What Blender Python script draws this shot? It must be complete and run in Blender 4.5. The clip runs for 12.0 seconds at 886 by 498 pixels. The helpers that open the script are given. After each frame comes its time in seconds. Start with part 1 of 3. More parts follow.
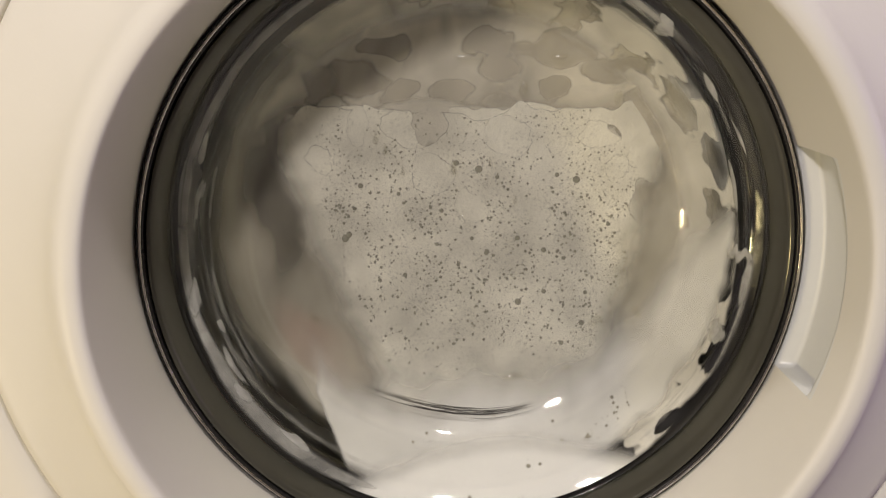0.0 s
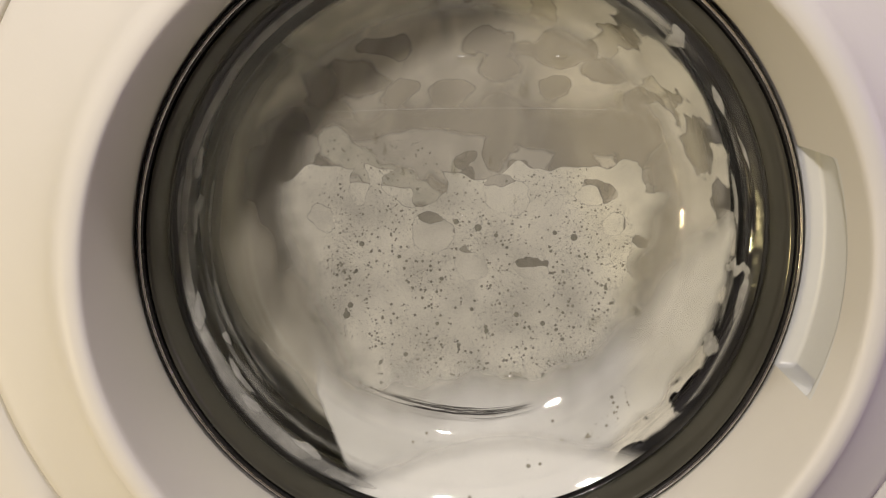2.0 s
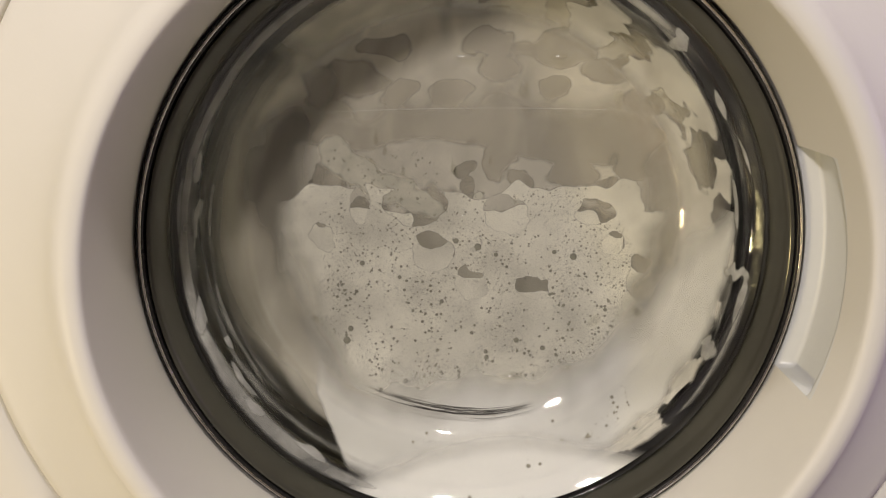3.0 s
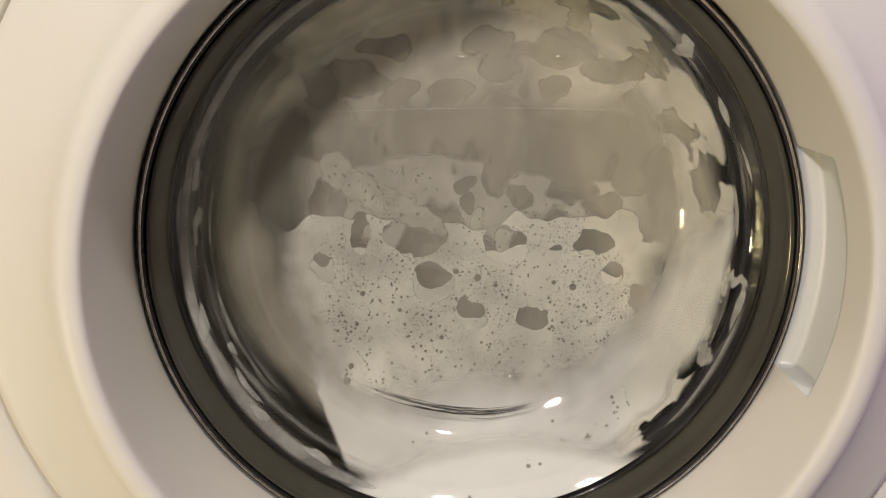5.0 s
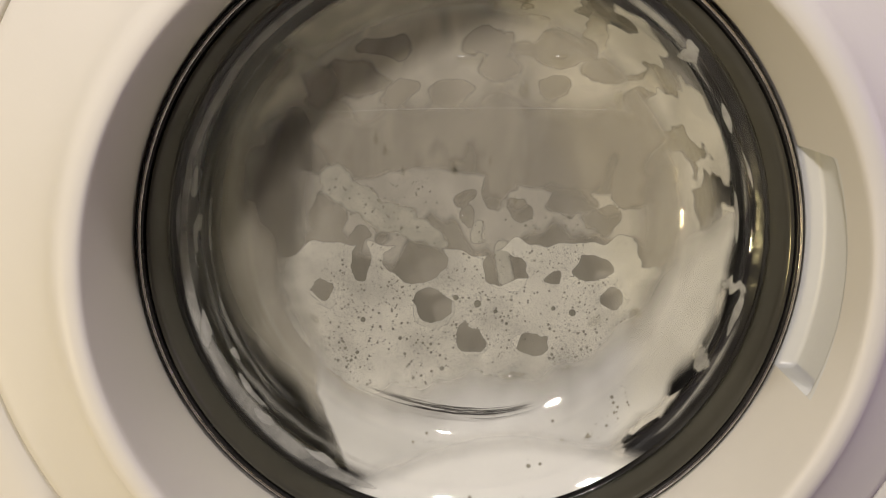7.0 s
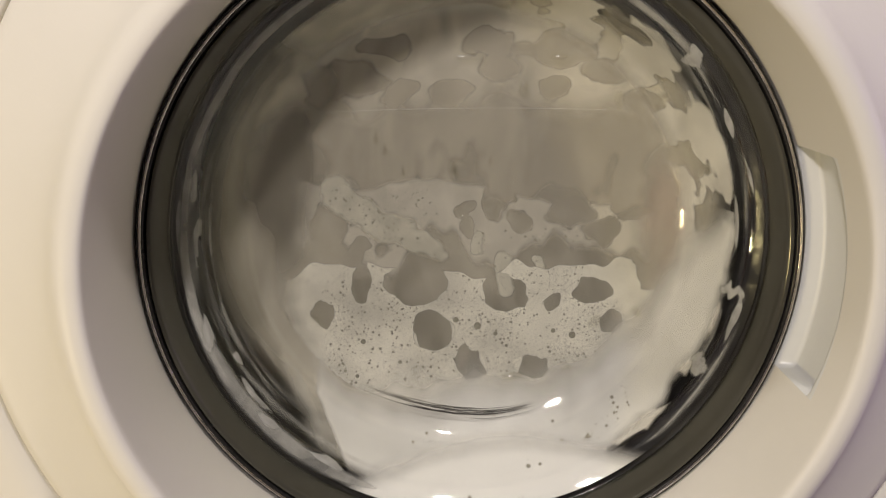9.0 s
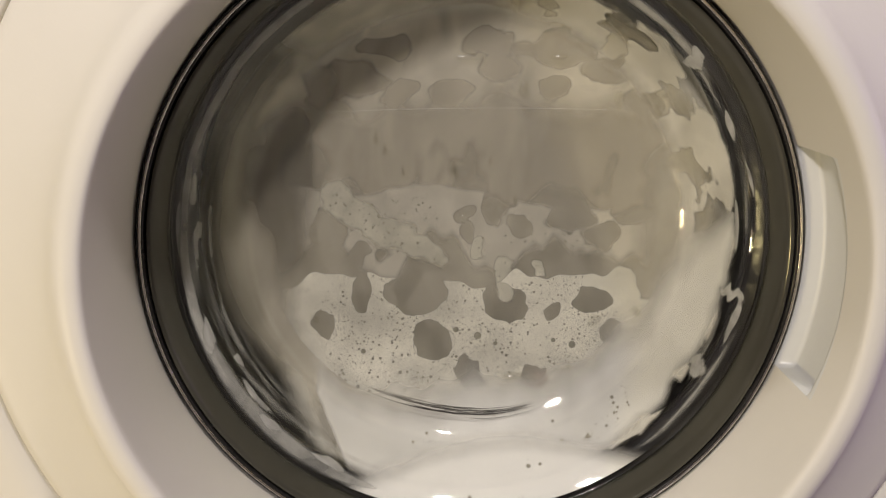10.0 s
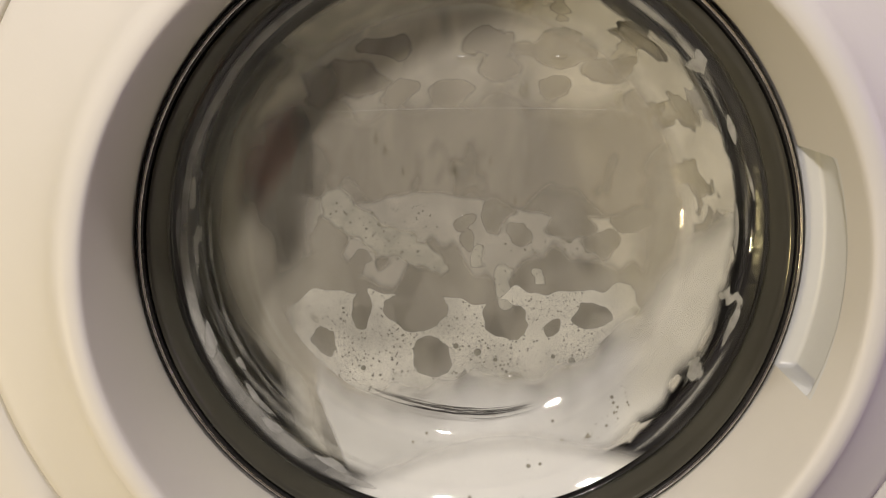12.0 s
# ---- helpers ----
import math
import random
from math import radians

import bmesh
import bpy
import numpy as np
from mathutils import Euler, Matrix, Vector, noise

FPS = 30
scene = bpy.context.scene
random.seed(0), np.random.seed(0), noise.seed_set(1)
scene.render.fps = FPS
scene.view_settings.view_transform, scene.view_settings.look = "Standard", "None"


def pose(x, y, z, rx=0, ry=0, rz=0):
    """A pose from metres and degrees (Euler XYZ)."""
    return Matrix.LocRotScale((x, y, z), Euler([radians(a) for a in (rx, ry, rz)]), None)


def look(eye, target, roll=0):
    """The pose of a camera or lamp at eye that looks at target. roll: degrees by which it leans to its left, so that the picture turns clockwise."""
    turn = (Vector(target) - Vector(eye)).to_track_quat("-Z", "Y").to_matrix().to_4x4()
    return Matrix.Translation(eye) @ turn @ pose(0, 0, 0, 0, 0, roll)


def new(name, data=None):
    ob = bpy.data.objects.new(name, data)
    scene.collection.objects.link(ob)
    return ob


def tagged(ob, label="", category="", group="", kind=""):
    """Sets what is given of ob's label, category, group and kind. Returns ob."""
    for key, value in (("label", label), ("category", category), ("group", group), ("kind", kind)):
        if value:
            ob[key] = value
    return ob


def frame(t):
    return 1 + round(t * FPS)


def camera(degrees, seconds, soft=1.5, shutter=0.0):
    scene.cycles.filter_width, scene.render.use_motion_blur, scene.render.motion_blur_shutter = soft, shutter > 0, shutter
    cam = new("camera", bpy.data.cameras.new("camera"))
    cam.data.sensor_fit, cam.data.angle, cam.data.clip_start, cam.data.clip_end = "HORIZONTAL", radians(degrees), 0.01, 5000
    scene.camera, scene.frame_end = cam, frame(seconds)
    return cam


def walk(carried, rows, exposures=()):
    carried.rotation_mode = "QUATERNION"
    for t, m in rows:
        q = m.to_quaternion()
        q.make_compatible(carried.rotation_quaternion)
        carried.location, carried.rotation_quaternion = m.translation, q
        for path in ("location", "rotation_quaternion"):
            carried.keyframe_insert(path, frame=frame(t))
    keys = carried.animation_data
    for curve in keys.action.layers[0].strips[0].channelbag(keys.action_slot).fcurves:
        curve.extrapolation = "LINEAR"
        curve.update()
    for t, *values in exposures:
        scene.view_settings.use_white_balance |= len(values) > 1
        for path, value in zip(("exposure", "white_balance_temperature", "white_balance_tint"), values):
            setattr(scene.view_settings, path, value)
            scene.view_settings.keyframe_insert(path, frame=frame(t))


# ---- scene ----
DZ = 0.42                      # height of the door's axis over the floor
CAM_AT = look((-0.0216, -0.4543, DZ + 0.1280), (-0.0216 + 0.0156, -0.4543 + 0.9651, DZ + 0.1280 - 0.2614))
cam = camera(50, 12.0, 1.2, 0.5)
walk(cam, [(0, CAM_AT), (12, CAM_AT)])

# ---- light ----
world = bpy.data.worlds.new("world")
scene.world = world
world.use_nodes = True
world.node_tree.nodes["Background"].inputs[0].default_value = (0.75, 0.8, 1.0, 1)
world.node_tree.nodes["Background"].inputs[1].default_value = 0.05


def lamp(name, eye, target, size, watts, colour, size_y=None):
    data = bpy.data.lights.new(name, "AREA")
    data.energy, data.color, data.size = watts, colour, size
    if size_y:
        data.shape, data.size_y = "RECTANGLE", size_y
    ob = new(name, data)
    ob.matrix_world = look(eye, target)
    return ob


lamp("wall_lamp_light", (-0.78, -0.48, DZ - 0.30), (0.0, 0.0, DZ - 0.1), 0.04, 2.3, (1.0, 0.80, 0.40), 0.07)
lamp("room_lamp_light", (-0.50, -1.42, DZ + 0.74), (0.0, 0.0, DZ), 0.08, 14.2, (1.0, 0.91, 0.88), 0.12)
lamp("ceiling_lamp_light", (0.22, -0.62, DZ + 1.20), (0.0, 0.0, DZ), 0.08, 7.0, (1.0, 0.92, 0.88), 0.12)
# unseen lilac fill added from the right; the room has no window
lamp("lilac_fill_light", (1.15, -0.10, DZ + 0.12), (0.15, 0.0, DZ), 0.4, 1.8, (0.66, 0.44, 1.0), 0.4)
scene.view_settings.exposure = 0.0


# ---- materials ----
def material(name, colour, rough=0.5, metal=0.0, vary=0.08, scale=40.0, bump=0.0, bump_scale=300.0, coat=0.0, stretch=None):
    m = bpy.data.materials.new(name)
    m.use_nodes = True
    nt = m.node_tree
    b = nt.nodes["Principled BSDF"]
    b.inputs["Roughness"].default_value = rough
    b.inputs["Metallic"].default_value = metal
    b.inputs["Coat Weight"].default_value = coat
    tc = nt.nodes.new("ShaderNodeTexCoord")
    mp = nt.nodes.new("ShaderNodeMapping")
    nt.links.new(tc.outputs["Object"], mp.inputs["Vector"])
    if stretch:
        mp.inputs["Scale"].default_value = stretch
    n = nt.nodes.new("ShaderNodeTexNoise")
    n.inputs["Scale"].default_value = scale
    n.inputs["Detail"].default_value = 6
    nt.links.new(mp.outputs[0], n.inputs["Vector"])
    ramp = nt.nodes.new("ShaderNodeMapRange")
    ramp.inputs[1].default_value, ramp.inputs[2].default_value = 0.3, 0.7
    ramp.inputs[3].default_value, ramp.inputs[4].default_value = 1 - vary, 1 + vary
    nt.links.new(n.outputs[0], ramp.inputs[0])
    mix = nt.nodes.new("ShaderNodeVectorMath")
    mix.operation = "SCALE"
    mix.inputs[0].default_value = colour
    nt.links.new(ramp.outputs[0], mix.inputs["Scale"])
    nt.links.new(mix.outputs[0], b.inputs["Base Color"])
    r2 = nt.nodes.new("ShaderNodeMapRange")
    r2.inputs[3].default_value, r2.inputs[4].default_value = max(0.02, rough * 0.8), min(1, rough * 1.2)
    nt.links.new(n.outputs[0], r2.inputs[0])
    nt.links.new(r2.outputs[0], b.inputs["Roughness"])
    if bump:
        n2 = nt.nodes.new("ShaderNodeTexNoise")
        n2.inputs["Scale"].default_value = bump_scale
        n2.inputs["Detail"].default_value = 4
        nt.links.new(mp.outputs[0], n2.inputs["Vector"])
        bp = nt.nodes.new("ShaderNodeBump")
        bp.inputs["Strength"].default_value = bump
        bp.inputs["Distance"].default_value = 0.002
        nt.links.new(n2.outputs[0], bp.inputs["Height"])
        nt.links.new(bp.outputs[0], b.inputs["Normal"])
    return m


def matte(m, level):
    m.node_tree.nodes["Principled BSDF"].inputs["Specular IOR Level"].default_value = level
    return m


def glass_material(name, tint, gloss_rough=0.02, gloss=0.04):
    m = bpy.data.materials.new(name)
    m.use_nodes = True
    nt = m.node_tree
    nt.nodes.remove(nt.nodes["Principled BSDF"])
    out = nt.nodes["Material Output"]
    tr = nt.nodes.new("ShaderNodeBsdfTransparent")
    tr.inputs[0].default_value = (*tint, 1)
    gl = nt.nodes.new("ShaderNodeBsdfGlossy")
    gl.inputs["Roughness"].default_value = gloss_rough
    lw = nt.nodes.new("ShaderNodeLayerWeight")
    pw = nt.nodes.new("ShaderNodeMath")
    pw.operation = "POWER"
    pw.inputs[1].default_value = 5
    nt.links.new(lw.outputs["Facing"], pw.inputs[0])
    fr = nt.nodes.new("ShaderNodeMapRange")
    fr.inputs[3].default_value, fr.inputs[4].default_value = gloss, 0.5
    nt.links.new(pw.outputs[0], fr.inputs[0])
    mx = nt.nodes.new("ShaderNodeMixShader")
    nt.links.new(fr.outputs[0], mx.inputs[0])
    nt.links.new(tr.outputs[0], mx.inputs[1])
    nt.links.new(gl.outputs[0], mx.inputs[2])
    nt.links.new(mx.outputs[0], out.inputs[0])
    return m


def thin_edges(m, soft, source=None):
    """Lets a film thin out towards its edges, by the thickness stored in its mesh."""
    nt = m.node_tree
    at = nt.nodes.new("ShaderNodeAttribute")
    at.attribute_name = "film"
    mr = nt.nodes.new("ShaderNodeMapRange")
    mr.interpolation_type = "SMOOTHSTEP"
    mr.inputs[2].default_value = soft
    nt.links.new(at.outputs["Fac"], mr.inputs[0])
    out = mr.outputs[0]
    if source:
        mul = nt.nodes.new("ShaderNodeMath")
        mul.operation = "MULTIPLY"
        nt.links.new(out, mul.inputs[0])
        nt.links.new(source, mul.inputs[1])
        out = mul.outputs[0]
    nt.links.new(out, nt.nodes["Principled BSDF"].inputs["Alpha"])
    return m


def fine_bubbles(m, scale, depth):
    """Fine froth: tiny round cells, a little darker in their middles."""
    nt = m.node_tree
    b = nt.nodes["Principled BSDF"]
    old = b.inputs["Base Color"].links[0].from_socket
    tc = nt.nodes.new("ShaderNodeTexCoord")
    vo = nt.nodes.new("ShaderNodeTexVoronoi")
    vo.inputs["Scale"].default_value = scale
    nt.links.new(tc.outputs["Object"], vo.inputs["Vector"])
    cell = nt.nodes.new("ShaderNodeMapRange")
    cell.inputs[1].default_value, cell.inputs[2].default_value = 0.16, 0.34
    cell.inputs[3].default_value, cell.inputs[4].default_value = 1 - depth, 1.0
    nt.links.new(vo.outputs["Distance"], cell.inputs[0])
    patch = nt.nodes.new("ShaderNodeTexNoise")
    patch.inputs["Scale"].default_value = 75
    nt.links.new(tc.outputs["Object"], patch.inputs["Vector"])
    where = nt.nodes.new("ShaderNodeMapRange")
    where.inputs[1].default_value, where.inputs[2].default_value = 0.45, 0.6
    nt.links.new(patch.outputs[0], where.inputs[0])
    mix = nt.nodes.new("ShaderNodeMix")
    mix.inputs[2].default_value = 1.0
    nt.links.new(where.outputs[0], mix.inputs[0])
    nt.links.new(cell.outputs[0], mix.inputs[3])
    mul = nt.nodes.new("ShaderNodeVectorMath")
    mul.operation = "SCALE"
    nt.links.new(old, mul.inputs[0])
    nt.links.new(mix.outputs[0], mul.inputs["Scale"])
    nt.links.new(mul.outputs[0], b.inputs["Base Color"])
    return m


def veil_material(name, colour, lo, hi, scale=18.0, stretch=(1, 1, 0.35), low=0.35, high=0.7, soft=0.3):
    """A thin wet film of suds: see-through where thin, white where thick, streaked downwards."""
    m = bpy.data.materials.new(name)
    m.use_nodes = True
    nt = m.node_tree
    b = nt.nodes["Principled BSDF"]
    b.inputs["Base Color"].default_value = (*colour, 1)
    b.inputs["Roughness"].default_value = 0.45
    tc = nt.nodes.new("ShaderNodeTexCoord")
    mp = nt.nodes.new("ShaderNodeMapping")
    mp.inputs["Scale"].default_value = stretch
    nt.links.new(tc.outputs["Object"], mp.inputs["Vector"])
    n = nt.nodes.new("ShaderNodeTexNoise")
    n.inputs["Scale"].default_value = scale
    n.inputs["Detail"].default_value = 5
    n.inputs["Distortion"].default_value = 0.6
    nt.links.new(mp.outputs[0], n.inputs["Vector"])
    ramp = nt.nodes.new("ShaderNodeMapRange")
    ramp.inputs[1].default_value, ramp.inputs[2].default_value = low, high
    ramp.inputs[3].default_value, ramp.inputs[4].default_value = lo, hi
    nt.links.new(n.outputs[0], ramp.inputs[0])
    return thin_edges(m, soft, ramp.outputs[0])


WHITE = matte(material("white_plastic", (0.76, 0.735, 0.66), 0.45, 0, 0.02, 14, 0.03, 500), 0.25)
PANEL = matte(material("white_enamel", (0.75, 0.725, 0.65), 0.3, 0, 0.02, 10, 0.02, 300), 0.25)
GRIP = material("grip_plastic", (0.74, 0.75, 0.72), 0.3, 0, 0.02, 20, 0.03, 500)
RUBBER = material("black_rubber", (0.018, 0.017, 0.016), 0.26, 0, 0.2, 60, 0.1, 200)
GASKET = material("grey_gasket_rubber", (0.036, 0.034, 0.032), 0.22, 0, 0.4, 30, 0.3, 60)
SMOKE = material("smoked_bezel_plastic", (0.070, 0.067, 0.052), 0.16, 0.2, 0.12, 25)
CHROME = material("dark_chrome", (0.60, 0.56, 0.53), 0.20, 1.0, 0.25, 160)
STEEL = material("drum_steel", (0.45, 0.44, 0.42), 0.35, 1.0, 0.1, 30)
GLASS = glass_material("door_glass", (0.96, 0.97, 0.95))
FOAM = fine_bubbles(thin_edges(material("suds_foam", (0.77, 0.73, 0.635), 0.55, 0, 0.20, 36, 0.3, 420), 0.05), 430, 0.32)
REFLECTION = material("reflection_white", (0.90, 0.88, 0.85), 0.7, 0, 0.04, 30, 0.2, 350)
VEIL = veil_material("suds_veil", (0.68, 0.625, 0.515), 0.42, 0.80, soft=0.9)
WASH = veil_material("milky_suds", (0.80, 0.775, 0.735), 0.86, 1.0, 22, (1, 1, 1), soft=0.9)
RIM_FILM = veil_material("rim_film", (0.62, 0.60, 0.56), 0.30, 0.72, 40, (1, 1, 1), soft=0.6)
RESIDUE = veil_material("suds_residue", (0.63, 0.575, 0.475), 0.45, 0.95, soft=0.5)
HEAP = thin_edges(material("heaped_suds", (0.93, 0.90, 0.86), 0.7, 0, 0.04, 30, 0.2, 350), 0.7)
SHEET = veil_material("thin_suds", (0.75, 0.70, 0.605), 0.64, 0.96, 34, (1, 1, 0.7))
SHEET_UPPER = veil_material("upper_suds", (0.80, 0.745, 0.635), 0.55, 1.0, 34, (1, 1, 0.6))
FLECK = veil_material("fleck_suds", (0.60, 0.585, 0.55), 0.40, 0.80, 60, (1, 1, 1), soft=0.3)
# gloss set above plain water's, so that the added drops show lamp glints
DROP = glass_material("soapy_water", (0.95, 0.945, 0.91), 0.17, 0.13)
ISLE = veil_material("island_suds", (0.77, 0.73, 0.62), 0.6, 1.0, 40, (1, 1, 1), soft=0.45)
SIDE_FOAM = veil_material("side_foam", (0.77, 0.73, 0.66), 0.72, 1.0, 40, (1, 1, 1), soft=0.18)
FIBRE = material("dark_fibre", (0.05, 0.045, 0.04), 0.5, 0, 0.3, 200)
BUBBLE = material("bubble_water", (0.34, 0.32, 0.26), 0.08, 0, 0.2, 90)
WALLPAINT = material("wall_paint", (0.22, 0.20, 0.215), 0.8, 0, 0.05, 3, 0.1, 150)
FLOORTILE = material("floor_tiles", (0.30, 0.28, 0.26), 0.4, 0, 0.15, 6, 0.05, 80)
CEIL = material("ceiling_paint", (0.75, 0.74, 0.72), 0.9, 0, 0.03, 4)


# ---- mesh helpers ----
def finish(bm, name, mat, smooth=True):
    bmesh.ops.recalc_face_normals(bm, faces=bm.faces)
    me = bpy.data.meshes.new(name)
    bm.to_mesh(me)
    bm.free()
    me.materials.append(mat)
    if smooth:
        me.shade_smooth()
    return me


def part(name, bm, mat, parent, label="", smooth=True):
    ob = new(name, finish(bm, name, mat, smooth))
    ob.parent = parent
    if label:
        tagged(ob, label)
    return ob


def thing(name, bm, mat, m, label, category, group="", kind="", smooth=True):
    ob = new(name, finish(bm, name, mat, smooth))
    ob.matrix_world = m
    return tagged(ob, label, category, group, kind)


def lathe(profile, n=160, closed=True, wobble=0.0):
    """Turns a profile of (radius, depth) round the door's axis, which runs along y."""
    bm = bmesh.new()
    rings = []
    for k in range(n):
        a = 2 * math.pi * k / n
        rings.append([bm.verts.new((r * math.cos(a), y + wobble * noise.noise((3 * math.cos(a), 3 * math.sin(a), r * 40)), r * math.sin(a))) for r, y in profile])
    m = len(profile)
    for k in range(n):
        p, q = rings[k], rings[(k + 1) % n]
        for i in range(m if closed else m - 1):
            j = (i + 1) % m
            bm.faces.new((p[i], q[i], q[j], p[j]))
    return bm


def box(bm, x0, x1, y0, y1, z0, z1, bevel=0.0):
    vs = bmesh.ops.create_cube(bm, size=1)["verts"]
    for v in vs:
        v.co = ((x0 + x1) / 2 + v.co.x * (x1 - x0), (y0 + y1) / 2 + v.co.y * (y1 - y0), (z0 + z1) / 2 + v.co.z * (z1 - z0))
    if bevel:
        es = list({e for v in vs for e in v.link_edges})
        bmesh.ops.bevel(bm, geom=es, offset=bevel, segments=3, affect="EDGES", profile=0.5)
    return bm


def smoothstep(a, b, x):
    t = min(1.0, max(0.0, (x - a) / (b - a)))
    return t * t * (3 - 2 * t)


def iso_patch(field, u0, u1, v0, v1, step, at, thick):
    """A sheet of foam where field(u, v) > 0, thickening inwards from a wandering edge. at(u, v, d): the place, d deep."""
    nu, nv = int((u1 - u0) / step) + 1, int((v1 - v0) / step) + 1
    F = [[field(u0 + i * step, v0 + j * step) for j in range(nv)] for i in range(nu)]
    verts, depth, cache, faces = [], [], {}, []

    def corner(i, j):
        key = (i, j)
        if key not in cache:
            cache[key] = len(verts)
            verts.append((u0 + i * step, v0 + j * step))
            depth.append(F[i][j])
        return cache[key]

    def cross(i, j, k, l):
        key = (min((i, j), (k, l)), max((i, j), (k, l)))
        if key not in cache:
            a, b = F[i][j], F[k][l]
            t = a / (a - b)
            cache[key] = len(verts)
            verts.append((u0 + (i + t * (k - i)) * step, v0 + (j + t * (l - j)) * step))
            depth.append(0.0)
        return cache[key]

    for i in range(nu - 1):
        for j in range(nv - 1):
            loop = [(i, j), (i + 1, j), (i + 1, j + 1), (i, j + 1)]
            f = []
            for a in range(4):
                p, q = loop[a], loop[(a + 1) % 4]
                if F[p[0]][p[1]] > 0:
                    f.append(corner(*p))
                if (F[p[0]][p[1]] > 0) != (F[q[0]][q[1]] > 0):
                    f.append(cross(*p, *q))
            if len(f) > 2:
                faces.append(f)
    me = bpy.data.meshes.new("patch")
    me.from_pydata([tuple(at(u, v, -thick * smoothstep(0, 1, w))) for (u, v), w in zip(verts, depth)], [], [tuple(f) for f in faces])
    film = me.attributes.new("film", "FLOAT", "POINT")
    film.data.foreach_set("value", depth)
    bm = bmesh.new()
    bm.from_mesh(me)
    bpy.data.meshes.remove(me)
    return bm


def fbm(x, y, s, seed):
    return noise.noise((x * s, y * s, seed)) + 0.5 * noise.noise((x * s * 2.1, y * s * 2.1, seed + 7)) + 0.25 * noise.noise((x * s * 4.3, y * s * 4.3, seed + 13))


DOOR = pose(0, 0, DZ)


# ---- the bowl's curve, from its middle out to the rim ----
def rounded(pts, times=2):
    """Cuts the corners of a line of points."""
    for k in range(times):
        line = [pts[0]]
        for (a, b), (c, d) in zip(pts, pts[1:]):
            line += [(0.75 * a + 0.25 * c, 0.75 * b + 0.25 * d), (0.25 * a + 0.75 * c, 0.25 * b + 0.75 * d)]
        pts = line + [pts[-1]]
    return pts


def bowl_curve(radius, bend, side):
    return [(radius * math.sin(b), -0.272 + radius * math.cos(b)) for b in [0.00002] + [0.02 * i for i in range(1, 14)]] + rounded([(radius * math.sin(0.28), -0.272 + radius * math.cos(0.28))] + bend + side, 3)


BOWL_FRONT = bowl_curve(0.350, [(0.1085, 0.0600), (0.1180, 0.0555)], [(0.1250, 0.0480), (0.1300, 0.0390), (0.1350, 0.0290), (0.1400, 0.0200), (0.1445, 0.0150), (0.1490, 0.0125), (0.1526, 0.0110)])
BOWL_BACK = bowl_curve(0.353, [(0.1110, 0.0625), (0.1205, 0.0580)], [(0.1275, 0.0500), (0.1325, 0.0405), (0.1375, 0.0305), (0.1425, 0.0220), (0.1465, 0.0178), (0.1495, 0.0158), (0.1526, 0.0140)])
ARC = [0.0]
for (ra, ya), (rb, yb) in zip(BOWL_BACK, BOWL_BACK[1:]):
    ARC.append(ARC[-1] + math.hypot(rb - ra, yb - ya))
BACK_R, BACK_Y = [p[0] for p in BOWL_BACK], [p[1] for p in BOWL_BACK]


def on_bowl(gap):
    """Places behind the glass, all over the bowl: u across and v up, both along the curve from its middle."""
    def at(u, v, d):
        h = max(1e-6, math.hypot(u, v))
        e = 0.002
        r, y = np.interp(h, ARC, BACK_R), np.interp(h, ARC, BACK_Y)
        dr, dy = np.interp(h + e, ARC, BACK_R) - np.interp(max(0, h - e), ARC, BACK_R), np.interp(h + e, ARC, BACK_Y) - np.interp(max(0, h - e), ARC, BACK_Y)
        n = math.hypot(dr, dy) or 1.0
        r, y = r - dy / n * (gap + d), y + dr / n * (gap + d)
        return (r * u / h, y, r * v / h)
    return at

# ---- the room, closed round the machine ----
def room():
    for name, b, mat, label in (
            ("floor", (-1.3, 1.3, -2.2, 0.75, -0.1, 0.0), FLOORTILE, "plain dark tiled floor of the laundry room"),
            ("ceiling", (-1.3, 1.3, -2.2, 0.75, 2.4, 2.5), CEIL, "plain white painted ceiling"),
            ("wall_back", (-1.3, 1.3, 0.65, 0.75, 0, 2.4), WALLPAINT, "plain pale painted wall behind the machine"),
            ("wall_front", (-1.3, 1.3, -2.2, -2.1, 0, 2.4), WALLPAINT, "plain pale painted wall"),
            ("wall_left", (-1.3, -1.2, -2.1, 0.65, 0, 2.4), WALLPAINT, "plain pale painted wall"),
            ("wall_right", (1.2, 1.3, -2.1, 0.65, 0, 2.4), WALLPAINT, "plain pale painted wall")):
        ob = thing(name, box(bmesh.new(), *b), mat, Matrix(), label, name.split("_")[0], kind="structure", smooth=False)


room()


